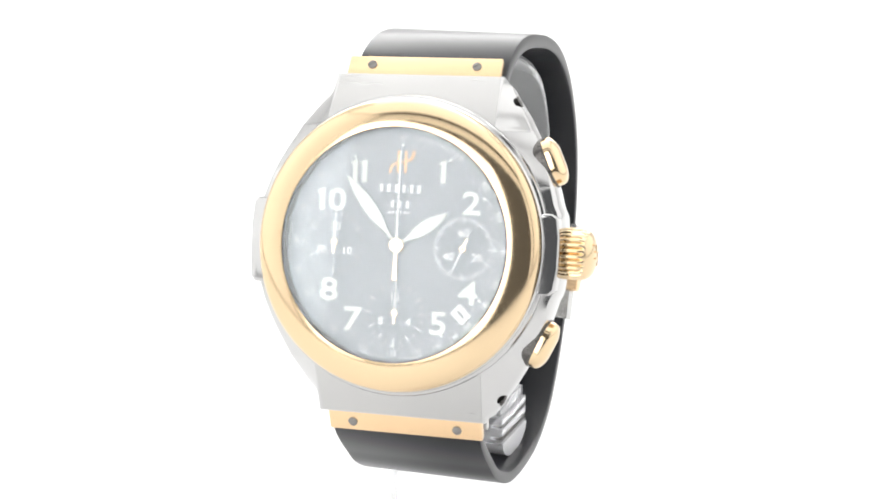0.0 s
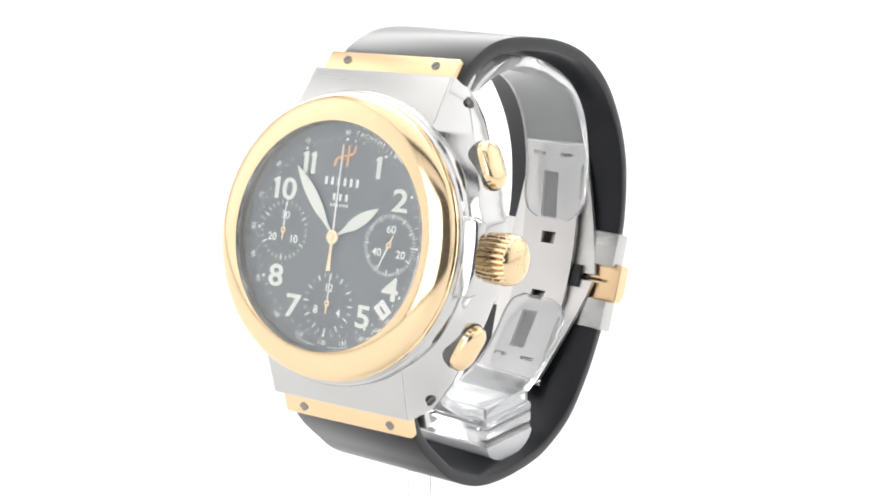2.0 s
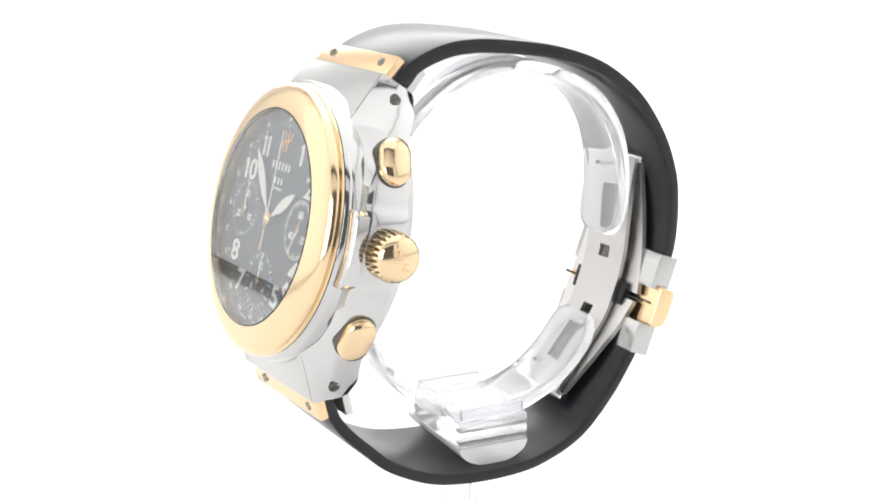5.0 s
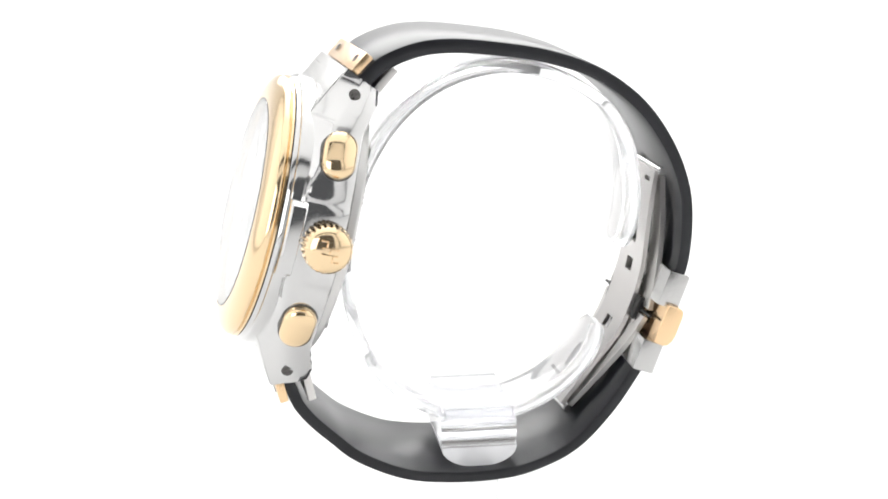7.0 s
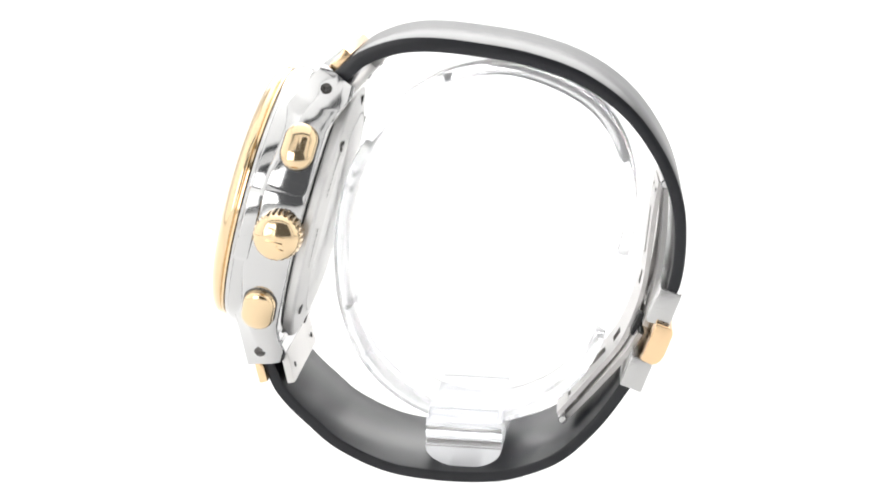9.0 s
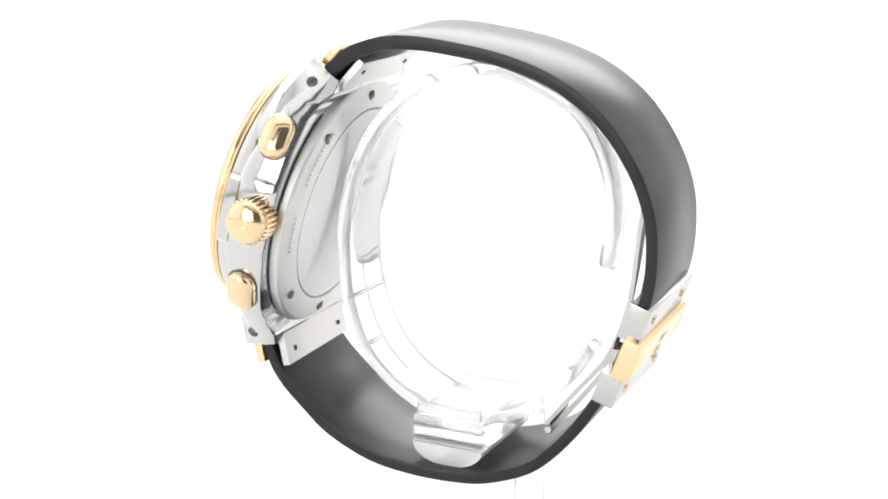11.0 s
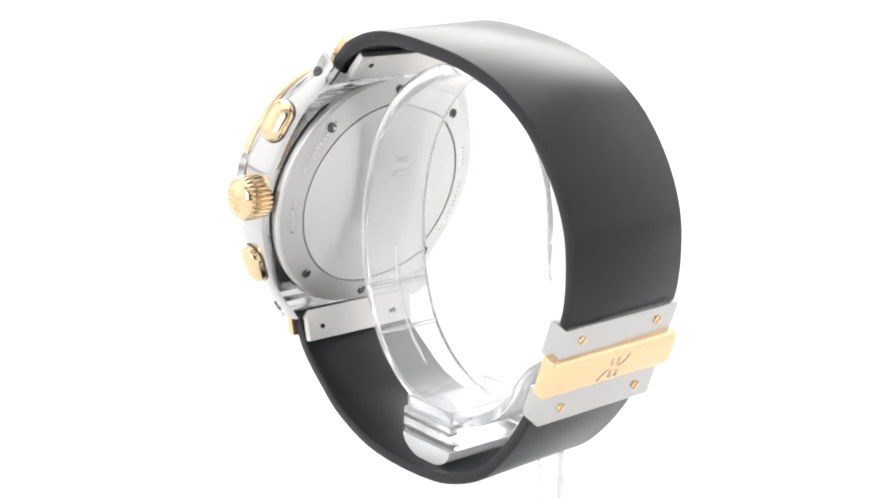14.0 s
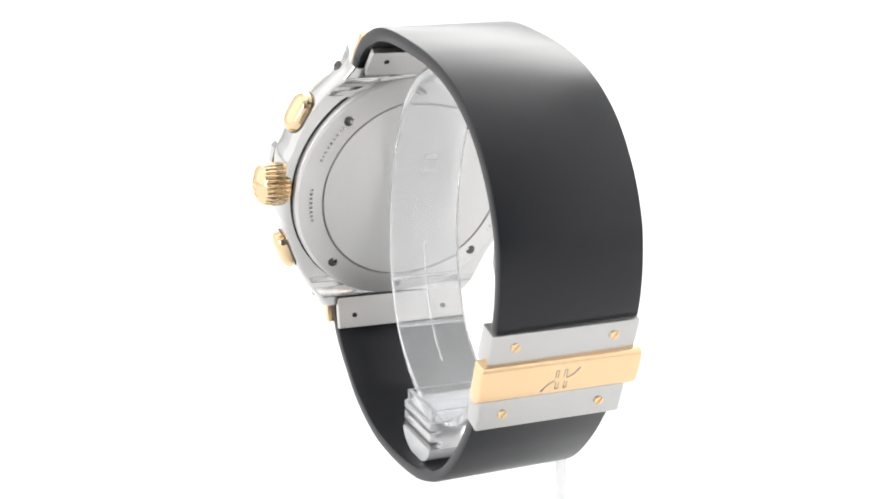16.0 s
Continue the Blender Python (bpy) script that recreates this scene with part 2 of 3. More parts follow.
# ears at three and nine o'clock
for side in (1, -1):
    bm = bmesh.new()
    wide = 0.0 if side > 0 else 0.5
    prism(bm, [(15, -5.6 - wide), (20.7 + wide, -5.6 - wide), (21.5 + wide, -4.9 - wide), (21.8 + wide, -2.0), (21.8 + wide, 2.0), (21.5 + wide, 4.6 + wide), (20.7 + wide, 5.2 + wide), (15, 5.2 + wide)], -3.0 - wide, -0.4, 0.45, seg=3)
    for v in bm.verts:
        if v.co.z > -1.5 and v.co.x > 18.5:
            v.co.z -= (v.co.x - 18.5) * (0.2 if side > 0 else 0.45)
    if side < 0:
        bm.transform(Matrix.Diagonal((-1, 1, 1, 1)))
    part("ear", bm, STEEL, case)
bm = bmesh.new()
revolve(bm, [(18.0, -3.2), (20.1, -3.2), (20.35, -2.95), (20.4, -1.3), (20.25, -0.95), (19.95, -0.8), (19.85, -0.4), (19.7, -0.22), (18.0, -0.2)], 128)
part("collar", bm, STEEL, case, "polished steel ring under the bezel")
# bezel
bm = bmesh.new()
slope_out = [(15.03 + 4.63 * math.sin(radians(9 + 81 * i / 24)), 0.8 + 2.0 * math.cos(radians(9 + 81 * i / 24))) for i in range(25)]
revolve(bm, [(15.76, -0.3), (15.76, 2.6)] + slope_out + [(19.6, 0.55), (19.45, 0.47), (19.5, 0.38), (19.75, 0.3), (19.78, 0.0), (19.6, -0.15), (18.0, -0.2)], 160)
part("bezel", bm, GOLD, watch, "polished yellow gold bezel", CASE, 50)
# crystal
bm = bmesh.new()
revolve(bm, [(0, 1.1), (15.68, 1.1), (15.7, 1.15), (15.7, 2.74), (15.52, 2.86), (0, 2.86)], 128)
crystal = part("crystal", bm, CRYSTAL, watch, "clear flat sapphire crystal", CASE, 4)
crystal.visible_shadow = False
# dial
bm = bmesh.new()
revolve(bm, [(0, -0.4), (16.6, -0.4), (16.6, 0.0), (0, 0.0)], 128)
DEEP = CASE @ at(0.05, -0.05, -0.42)
dial = part("dial", bm, DIAL, watch, "black dial with white arabic numerals and three subdials", DEEP)
bm = bmesh.new()
revolve(bm, [(16.4, 0.0), (15.72, 1.5), (16.4, 1.5)], 128)
part("inner_ring", bm, DARKSTEEL, dial)


def dial_writing(name, body, u, v, size, mat=PAINT, bold=0.0, turn=0.0, label=""):
    me = writing(body, size, bold, 0.02)
    me.materials.append(mat)
    return put(name, me, dial, at(u, v, 0.045, 0, 0, turn), label)


def numeral_mesh(body):
    """A broad luminous numeral; its ones are plain bars with a small flag."""
    size, high = 4.3, 3.05
    shapes = []
    for digit in body:
        if digit == "1":
            bm = bmesh.new()
            prism(bm, [(-0.36, -high / 2), (0.36, -high / 2), (0.36, high / 2), (-0.1, high / 2), (-0.66, high / 2 - 0.42), (-0.66, high / 2 - 0.72), (-0.36, high / 2 - 0.60)], 0, 0.04)
            me = mesh_of("numeral", bm, LUME)
            shapes.append((me, 1.35))
        else:
            me = writing(digit, size, 0.085, 0.02)
            me.transform(Matrix.Diagonal((1.24, 1.0, 1.0, 1)))
            shapes.append((me, 2.95))
    total = sum(w for _, w in shapes)
    bm, x = bmesh.new(), -total / 2
    for me, w in shapes:
        me.transform(Matrix.Translation(((x + w / 2) / 1000, 0, 0)))
        bm.from_mesh(me)
        bpy.data.meshes.remove(me)
        x += w
    out = bpy.data.meshes.new("numeral")
    bm.to_mesh(out)
    bm.free()
    out.materials.clear()
    out.materials.append(LUME)
    return out


for body, u, v in (("1", 5.85, 10.1), ("2", 9.95, 6.1), ("4", 10.1, -5.8), ("5", 6.2, -10.1), ("7", -5.75, -10.2), ("8", -9.45, -6.4), ("10", -9.6, 5.8), ("11", -5.9, 9.8)):
    put("numeral", numeral_mesh(body), dial, at(u, v, 0.045), "white luminous arabic numeral " + body)

# tachymeter scale: the words and the numbers, each where its speed falls
for i, letter in enumerate("TACHYMETER"):
    a = radians(90 - (6.5 + 3.15 * i))
    dial_writing("scale_letter", letter, 14.5 * math.cos(a), 14.5 * math.sin(a), 0.95, PAINT, 0.0, math.degrees(a) - 90)
for speed in (60, 65, 70, 75, 80, 85, 90, 100, 110, 120, 130, 140, 150, 160, 180, 200, 240, 300, 400):
    a = radians(90 - 360 * 60 / speed)
    turn = math.degrees(a) - 90
    if math.sin(a) < -0.05:
        turn += 180
    dial_writing("scale_number", str(speed), 14.5 * math.cos(a), 14.5 * math.sin(a), 0.95, PAINT, 0.0, turn)


def tick(bm, r0, r1, wide, a, c=(0, 0)):
    m = Matrix.Translation((c[0], c[1], 0.03)) @ Matrix.Rotation(a, 4, "Z")
    box(bm, ((r0 + r1) / 2, 0, 0), (r1 - r0, wide, 0.04), 0, m)


bm = bmesh.new()
for i in range(60):
    if i % 5:
        tick(bm, 13.3, 13.62, 0.13, math.pi / 2 - 2 * math.pi * i / 60)
for i in range(180):
    if i % 3:
        tick(bm, 13.85, 13.97, 0.09, math.pi / 2 - 2 * math.pi * i / 180)
part("minute_track", bm, PAINT, dial, "fine white printed minute track")
bm = bmesh.new()
revolve(bm, [(0, 0.05), (0.19, 0.05), (0.23, 0.0)], 16)
dot = mesh_of("hour_dot", bm, LUME)
for i in range(12):
    a = math.pi / 2 - math.pi / 6 * i
    put("hour_dot", dot, dial, at(13.5 * math.cos(a), 13.5 * math.sin(a), 0.0))

# subdials
for c, count, major, words in (((-9.0, 0), 30, 5, (("30", 90), ("10", -30), ("20", 210))), ((9.1, 0), 60, 5, (("60", 90), ("20", -30), ("40", 210))), ((0.1, -9.1), 24, 2, (("12", 90), ("4", -30), ("8", 210)))):
    bm = bmesh.new()
    prof = []
    for k in range(23):
        prof += [(4.5 - k * 0.2, 0.012), (4.4 - k * 0.2, 0.004)]
    revolve(bm, prof + [(0, 0.008)], 64)
    part("subdial", bm, SUBDIAL, dial, "", at(c[0], c[1], 0.0), 80)
    bm = bmesh.new()
    for i in range(count):
        big = i % major == 0
        tick(bm, 3.35 if big else 3.65, 4.2, 0.17 if big else 0.10, math.pi / 2 - 2 * math.pi * i / count, c)
    part("subdial_track", bm, PAINT, dial)
    for body, deg in words:
        dial_writing("subdial_number", body, c[0] + 2.25 * math.cos(radians(deg)), c[1] + 2.15 * math.sin(radians(deg)), 1.55, PAINT, 0.02)

# maker's mark and lettering, as plain shapes
bm = bmesh.new()
for x in (-0.5, 0.5):
    box(bm, (x, 11.25, 0.05), (0.36, 2.9, 0.06), 0.02)
box(bm, (0, 11.2, 0.05), (0.9, 0.26, 0.06), 0.02)
for s in (1, -1):
    pts = spline([(0.5 * s, 11.2 + 0.15 * s), (1.15 * s, 11.2 + 0.35 * s), (1.5 * s, 11.2 + 0.8 * s), (1.62 * s, 11.2 + 1.5 * s)], 10)
    for p, q in zip(pts, pts[1:]):
        d = q - p
        box(bm, (0, 0, 0), (d.length * 1.3, 0.32, 0.06), 0, Matrix.Translation(((p.x + q.x) / 2, (p.y + q.y) / 2, 0.05)) @ Matrix.Rotation(math.atan2(d.y, d.x), 4, "Z"))
part("emblem", bm, COPPER, dial, "rose gold emblem of two uprights and two hooks")


def lettering_bar(x, y, wide, high):
    """A plain bar in place of a letter."""
    bm = bmesh.new()
    box(bm, (0, 0, 0.04), (wide, high, 0.04), 0.01)
    part("lettering_bar", bm, PAINT, dial, "", at(x, y, 0))


for i in range(6):
    lettering_bar(-2.72 + 1.06 * i, 7.65, 0.44, 1.12)
for i in range(3):
    lettering_bar(-1.05 + 1.05 * i, 5.5, 0.42, 0.95)
for i in range(6):
    lettering_bar(-1.42 + 0.54 * i, 4.4, 0.26, 0.40)
for i, (a0) in enumerate((-101, -80)):
    bm = bmesh.new()
    for k in range(6):
        tick(bm, 15.05, 15.2, 0.33, radians(a0 + (k - 2.5) * 2.2))
    part("lettering_bar", bm, PAINT, dial)
# date window
bm = bmesh.new()
box(bm, (0, 0, 0.03), (2.3, 1.9, 0.06), 0.04)
date = part("date_window", bm, PAINT, dial, "white date window with dark figures", at(9.3, -8.7, 0, 0, 0, -43))
bm = bmesh.new()
box(bm, (0, 0, 0.08), (1.25, 0.22, 0.03))
part("date_bar", bm, DARK, date)

# hands


def leaf_hand(name, length, wide, angle, height, label):
    bm = bmesh.new()
    outline = []
    prof = [(0.9, 0.16), (0.16 * length + 0.6, 0.30), (0.38 * length, wide * 0.42), (0.60 * length, wide * 0.5), (0.80 * length, wide * 0.36), (0.93 * length, wide * 0.14), (length, 0.03)]
    prof = [(p.x, p.y) for p in spline(prof, 22)]
    outline = [(-y, x) for x, y in prof] + [(y, x) for x, y in reversed(prof)]
    prism(bm, outline, 0, 0.10, 0.03)
    hand = part(name, bm, LUME, watch, label, DEEP @ at(0, 0, height, 0, 0, -angle))
    bm = bmesh.new()
    revolve(bm, [(0.5, 0), (0.95, 0), (0.95, 0.12), (0.5, 0.12)], 32)
    part("hub", bm, GOLD, hand)
    bm = bmesh.new()
    box(bm, (0, 0.9, 0.05), (0.34, 1.3, 0.08), 0.02)
    part("neck", bm, GOLD, hand)
    return hand


leaf_hand("hour_hand", 8.3, 1.75, 56, 0.35, "pale luminous leaf-shaped hour hand")
leaf_hand("minute_hand", 11.9, 1.75, 320.5, 0.52, "pale luminous leaf-shaped minute hand")
bm = bmesh.new()
prism(bm, [(-0.16, 0.5), (-0.07, 12.8), (0.07, 12.8), (0.16, 0.5)], 0, 0.07)
sweep = part("sweep_hand", bm, PAINT, watch, "thin white sweep second hand with gold tail", DEEP @ at(0, 0, 0.72))
bm = bmesh.new()
prism(bm, [(-0.16, -0.5), (-0.34, -4.7), (0.34, -4.7), (0.16, -0.5)], 0, 0.07)
part("tail", bm, GOLD, sweep)
bm = bmesh.new()
revolve(bm, [(0, 0.25), (0.3, 0.25), (0.45, 0.12), (0.95, 0.10), (1.02, 0.0), (0.0, 0.0)], 32)
part("hub", bm, GOLD, sweep)
for c, a, length in (((-9.0, 0), 0, 3.9), ((9.1, 0), 203, 3.9), ((0.1, -9.1), 0, 4.1)):
    bm = bmesh.new()
    prism(bm, [(-0.14, 0.3), (-0.06, length), (0.06, length), (0.14, 0.3)], 0, 0.05)
    hand = part("subdial_hand", bm, PAINT, watch, "short white subdial hand", DEEP @ at(c[0], c[1], 0.2, 0, 0, -a))
    bm = bmesh.new()
    revolve(bm, [(0.18, 0.0), (0.18, 0.1), (0.42, 0.1), (0.5, 0.0)], 24)
    box(bm, (0, -0.9, 0.04), (0.26, 1.0, 0.06))
    part("hub", bm, GOLD, hand)

# crown: fluted gold barrel with a domed end
bm = bmesh.new()
seg, flutes = 26 * 8, 26
rings = []
for r, h, cut in ((2.2, 0.0, 0), (3.0, 0.0, 0.1), (3.4, 0.2, 0.5), (3.5, 0.5, 0.5), (3.5, 3.1, 0.5), (3.46, 3.5, 0.46), (3.38, 3.85, 0.30), (3.26, 4.1, 0.06), (3.2, 4.2, 0), (3.0, 4.5, 0), (2.6, 4.82, 0), (2.0, 5.08, 0), (1.2, 5.3, 0), (0.4, 5.4, 0)):
    ring = []
    for i in range(seg):
        a = 2 * math.pi * i / seg
        wave = 0.5 + 0.5 * math.cos(flutes * a)
        rr = r - cut * (1 - min(1, wave * 1.7))
        ring.append(bm.verts.new((h, rr * math.cos(a), rr * math.sin(a))))
    rings.append(ring)
for a, b in zip(rings, rings[1:]):
    for i in range(seg):
        bm.faces.new((a[i], a[(i + 1) % seg], b[(i + 1) % seg], b[i]))
bm.faces.new(rings[-1])
bm.faces.new(rings[0])
crown = part("crown", bm, GOLD, watch, "fluted yellow gold winding crown", CASE @ at(20.5, 0.1, -6.7), 40)
bm = bmesh.new()
revolve(bm, [(0, -3.0), (2.5, -3.0), (2.5, 0.2), (0, 0.2)], 40, m=Matrix.Rotation(math.pi / 2, 4, "Y"))
part("stem_tube", bm, DARKSTEEL, crown)
bm = bmesh.new()
for s in (1, -1):
    box(bm, (5.22, 0.45 * s, 0), (0.5, 0.26, 2.3), 0.06)
    box(bm, (5.14, 0.95 * s, 0.55 * s), (0.5, 0.9, 0.26), 0.06)
    box(bm, (5.02, 1.35 * s, 1.0 * s), (0.5, 0.26, 1.0), 0.06)
box(bm, (5.24, 0, 0), (0.46, 0.8, 0.26), 0.06)
part("emblem", bm, GOLD_SATIN, crown)

# pushers: rounded oblong gold buttons
for s in (1, -1):
    bm = bmesh.new()
    outline = []
    for i in range(48):
        a = 2 * math.pi * (i + 0.5) / 48
        outline.append((2.35 * math.cos(a), math.copysign(1.05, math.sin(a)) + 2.35 * math.sin(a)))
    last = None
    for inset, h in ((0, -2.5), (0, 1.95), (0.05, 2.2), (0.17, 2.42), (0.36, 2.6), (0.62, 2.76), (0.95, 2.91), (1.35, 3.05), (1.75, 3.14), (2.15, 3.18)):
        r = (2.35 - inset) / 2.35
        ring = [bm.verts.new((x * r, math.copysign(1.05, y) + (y - math.copysign(1.05, y)) * r, h)) for x, y in outline]
        if last:
            for a in range(48):
                bm.faces.new((last[a], last[(a + 1) % 48], ring[(a + 1) % 48], ring[a]))
        else:
            bm.faces.new(list(reversed(ring)))
        last = ring
    bm.faces.new(last)
    # outline (x, y) -> (-n, v), height -> u
    bm.transform(Matrix(((0, 0, 1, 0), (0, 1, 0, 0), (-1, 0, 0, 0), (0, 0, 0, 1))))
    p = part("pusher", bm, GOLD, watch, "polished yellow gold oblong pusher", CASE @ at(17.75, 11.65 * s, -6.1, 0, 0, 25 * s), 50)
    bm = bmesh.new()
    prism(bm, [(x * 1.07, y * 1.05) for x, y in outline], -1.5, 1.35, 0.1)
    bm.transform(Matrix(((0, 0, 1, 0), (0, 1, 0, 0), (-1, 0, 0, 0), (0, 0, 0, 1))))
    part("pusher_seat", bm, DARKSTEEL, p)

# screws in the flanks of the lugs
flank_screw = screw_mesh("flank_screw", 0.85, 0.22, DARKSTEEL, 0.25, 40)
lean = math.degrees(math.atan((case_width(19.4) - case_width(21.4)) / 2))
for sv in (1, -1):
    put("flank_screw", flank_screw, case, at(case_width(20.65) - 0.17, 20.4 * sv, -7.2) @ Matrix.Rotation(radians(lean * sv), 4, "Z") @ Matrix.Rotation(math.pi / 2, 4, "Y"), "small dark slotted screw")

# caseback
bm = bmesh.new()
revolve(bm, [(17.0, -8.0), (20.0, -8.2), (20.15, -8.7), (20.2, -10.5), (20.08, -10.72), (19.8, -10.82), (19.72, -10.9), (16.15, -11.75), (16.0, -11.76), (15.92, -11.4), (15.7, -11.4), (15.62, -11.72), (0, -11.78)], 128)
back = part("caseback", bm, BACK, watch, "round satin steel caseback", CASE, 30)
# shadow gap between caseback and case, put in as a dark ring
bm = bmesh.new()
revolve(bm, [(19.9, -9.2), (20.45, -9.2), (20.45, -9.42), (19.9, -9.42), (19.9, -9.2)], 128)
part("gap_shade", bm, DARK, back, "thin dark ring painted in as the shadow gap round the caseback")
# the groove is cut above; its shade is a darker ring laid in
bm = bmesh.new()
revolve(bm, [(15.96, -11.38), (15.94, -11.58), (15.72, -11.58), (15.7, -11.38)], 128)
part("groove_shade", bm, SCREW, back, "fine darker ring that paints shade into the turned groove")
back_screw = screw_mesh("back_screw", 0.8, 0.25, DARKSTEEL, 0.25, 30)
for deg in (45, 90, 135, 225, 270, 315):
    a = radians(deg)
    put("back_screw", back_screw, back, at(17.9 * math.cos(a), 17.9 * math.sin(a), -11.28, 180, 0, deg), "small slotted steel screw")
for a0, k in ((182, 12), (160, 5), (20, 12), (-15, 8)):
    for i in range(k):
        b2 = a0 + i * 2.6
        bm = bmesh.new()
        box(bm, (0, 0, 0), (0.8, 0.42, 0.04))
        part("engraving_bar", bm, BRUSHED, back, "", at(17.6 * math.cos(radians(b2)), 17.6 * math.sin(radians(b2)), -11.41, 0, 0, b2))

# end plates that clamp the strap: gold before, steel behind
slope = math.atan(0.53)
plate_screw = screw_mesh("plate_screw", 0.66, 0.25, SCREW, 0.25, 35)
for sv in (1, -1):
    flip = Matrix.Identity(4) if sv > 0 else Matrix.Rotation(math.pi, 4, "Z")
    bm = bmesh.new()
    box(bm, (0, 1.55, -0.62), (22.2, 3.3, 1.3), 0.22)
    g = part("end_plate", bm, GOLD_SATIN, watch, "brushed gold end plate with two screws", CASE @ flip @ at(0, 23.5, -6.55) @ Matrix.Rotation(-slope, 4, "X"))
    for u in (-7.6, 7.6):
        put("plate_screw", plate_screw, g, at(u, 1.75, -0.05), "small slotted steel screw")
    bm = bmesh.new()
    box(bm, (0, 0, 0), (21.4, 8.6, 1.2), 0.2)
    b = part("back_plate", bm, SATIN, watch, "satin steel clamp plate", CASE @ flip @ at(0, 21.2, -10.7) @ Matrix.Rotation(-0.47, 4, "X"))
    # no hole is cut: a dark disc paints the shade of each pin hole
    bm = bmesh.new()
    revolve(bm, [(0, -0.2), (0.42, -0.2), (0.42, 0.1), (0, 0.1)], 16)
    hole = mesh_of("pin_hole_shade", bm, DARK)
    for u in (-7.9, 7.9):
        put("pin_hole_shade", hole, b, at(u, 2.2, -0.52), "small dark disc painted in as the shade of a pin hole")

# strap: two lengths of black rubber
STRAP_TOP = [(-20.3, 24.0), (-18.0, 25.8), (-14.8, 28.4), (-10.0, 30.2), (-5.1, 30.7), (1.3, 30.2), (10.2, 28.7), (18.3, 25.8), (25.1, 20.9), (30.0, 14.3), (32.7, 7.6), (33.35, 1.6), (32.95, -4.0), (31.65, -8.5)]
bm = bmesh.new()
band(bm, STRAP_TOP, 10.95, lambda f: 2.3 - 0.5 * min(1, f * 1.4) , 120, 0.28, -1, lambda f: 0.03 * min(1.0, max(0.0, (f - 0.25) / 0.3)) * (1.0 - 0.35 * max(0.0, (f - 0.7) / 0.3)))
part("strap_upper", bm, RUBBER, watch, "smooth black rubber strap length", at(X0, 0, 0), 40)
STRAP_LOW = [(-30.0, -18.8), (-29.0, -21.2), (-28.0, -23.4), (-26.0, -26.0), (-23.0, -28.9), (-18.8, -32.5), (-11.9, -35.8), (-4.9, -37.1), (2.9, -37.3), (8.9, -36.4), (15.8, -33.4), (21.6, -27.7), (26.0, -21.3), (27.6, -18.2)]
bm = bmesh.new()
band(bm, STRAP_LOW, 10.95, 1.75, 120, 0.28, 1, lambda f: 0.03 * max(0.0, (f - 0.6) / 0.4))
part("strap_lower", bm, RUBBER, watch, "smooth black rubber strap length", at(X0, 0, 0), 40)

# folding clasp
CL = Matrix(((1, 0, 0, 0.00010), (0, -0.335, 0.942, 0.0303), (0, -0.942, -0.335, -0.0139), (0, 0, 0, 1)))
CL = Matrix.Translation((0, 0.0303, 0)) @ Matrix.Rotation(radians(-2.0), 4, "Z") @ Matrix.Translation((0, -0.0303, 0)) @ CL  # x across, y down along the strap, z outwards
for y0, y1 in ((-8.1, -2.5), (3.2, 8.2)):
    bm = bmesh.new()
    box(bm, (0, (y0 + y1) / 2, -1.55), (22.6, y1 - y0, 3.4), 0.25)
    cover = part("clasp_cover", bm, BRUSHED, watch, "brushed steel clasp cover with two gold screws", CL)
    sm = screw_mesh("clasp_screw", 0.72, 0.3, GOLD, 0.2, 60)
    for u in (-7.6, 7.6):
        put("clasp_screw", sm, cover, at(u, -5.9 if y0 < 0 else 5.7, 0.08), "small slotted gold screw")
bm = bmesh.new()
outline = [(-3.05, -1.9), (3.2, -1.9), (3.3, -0.3), (3.05, 0.35), (2.5, 0.8), (1.4, 1.1), (-2.0, 1.1), (-2.75, 0.85), (-3.05, 0.3)]
vs0 = [bm.verts.new((-12.5, y, z)) for y, z in outline]
vs1 = [bm.verts.new((12.2, y, z)) for y, z in outline]
k = len(outline)
for i in range(k):
    bm.faces.new((vs0[i], vs0[(i + 1) % k], vs1[(i + 1) % k], vs1[i]))
bm.faces.new(vs0)
bm.faces.new(vs1)
bmesh.ops.bevel(bm, geom=list(bm.edges), offset=0.3, segments=3, profile=0.6, affect="EDGES")
bar = part("clasp_bar", bm, GOLD_SATIN, watch, "brushed yellow gold clasp bar with engraved emblem", CL)
bm = bmesh.new()
for x in (-0.95, -0.55, 0.35, 0.75):
    box(bm, (x + 0.1, -0.98, 1.08), (0.13, 1.35, 0.1), 0.03)
    box(bm, (x - 0.1, 1.0, 1.08), (0.13, 1.25, 0.1), 0.03)
for x in (-0.65, 0.65):
    box(bm, (x, -1.62, 1.08), (0.45, 0.12, 0.1), 0.03)
    box(bm, (x - 0.2, 1.6, 1.08), (0.45, 0.12, 0.1), 0.03)
for s in (1, -1):
    pts = spline([(-0.9 * s, -0.15 * s), (-1.7 * s, -0.55 * s), (-2.3 * s, -1.1 * s), (-2.7 * s, -1.75 * s)], 10)
    for p, q in zip(pts, pts[1:]):
        d = q - p
        box(bm, (0, 0, 0), (d.length * 1.3, 0.2, 0.1), 0, Matrix.Translation(((p.x + q.x) / 2, (p.y + q.y) / 2, 1.08)) @ Matrix.Rotation(math.atan2(d.y, d.x), 4, "Z"))
part("emblem", bm, SCREW, bar)


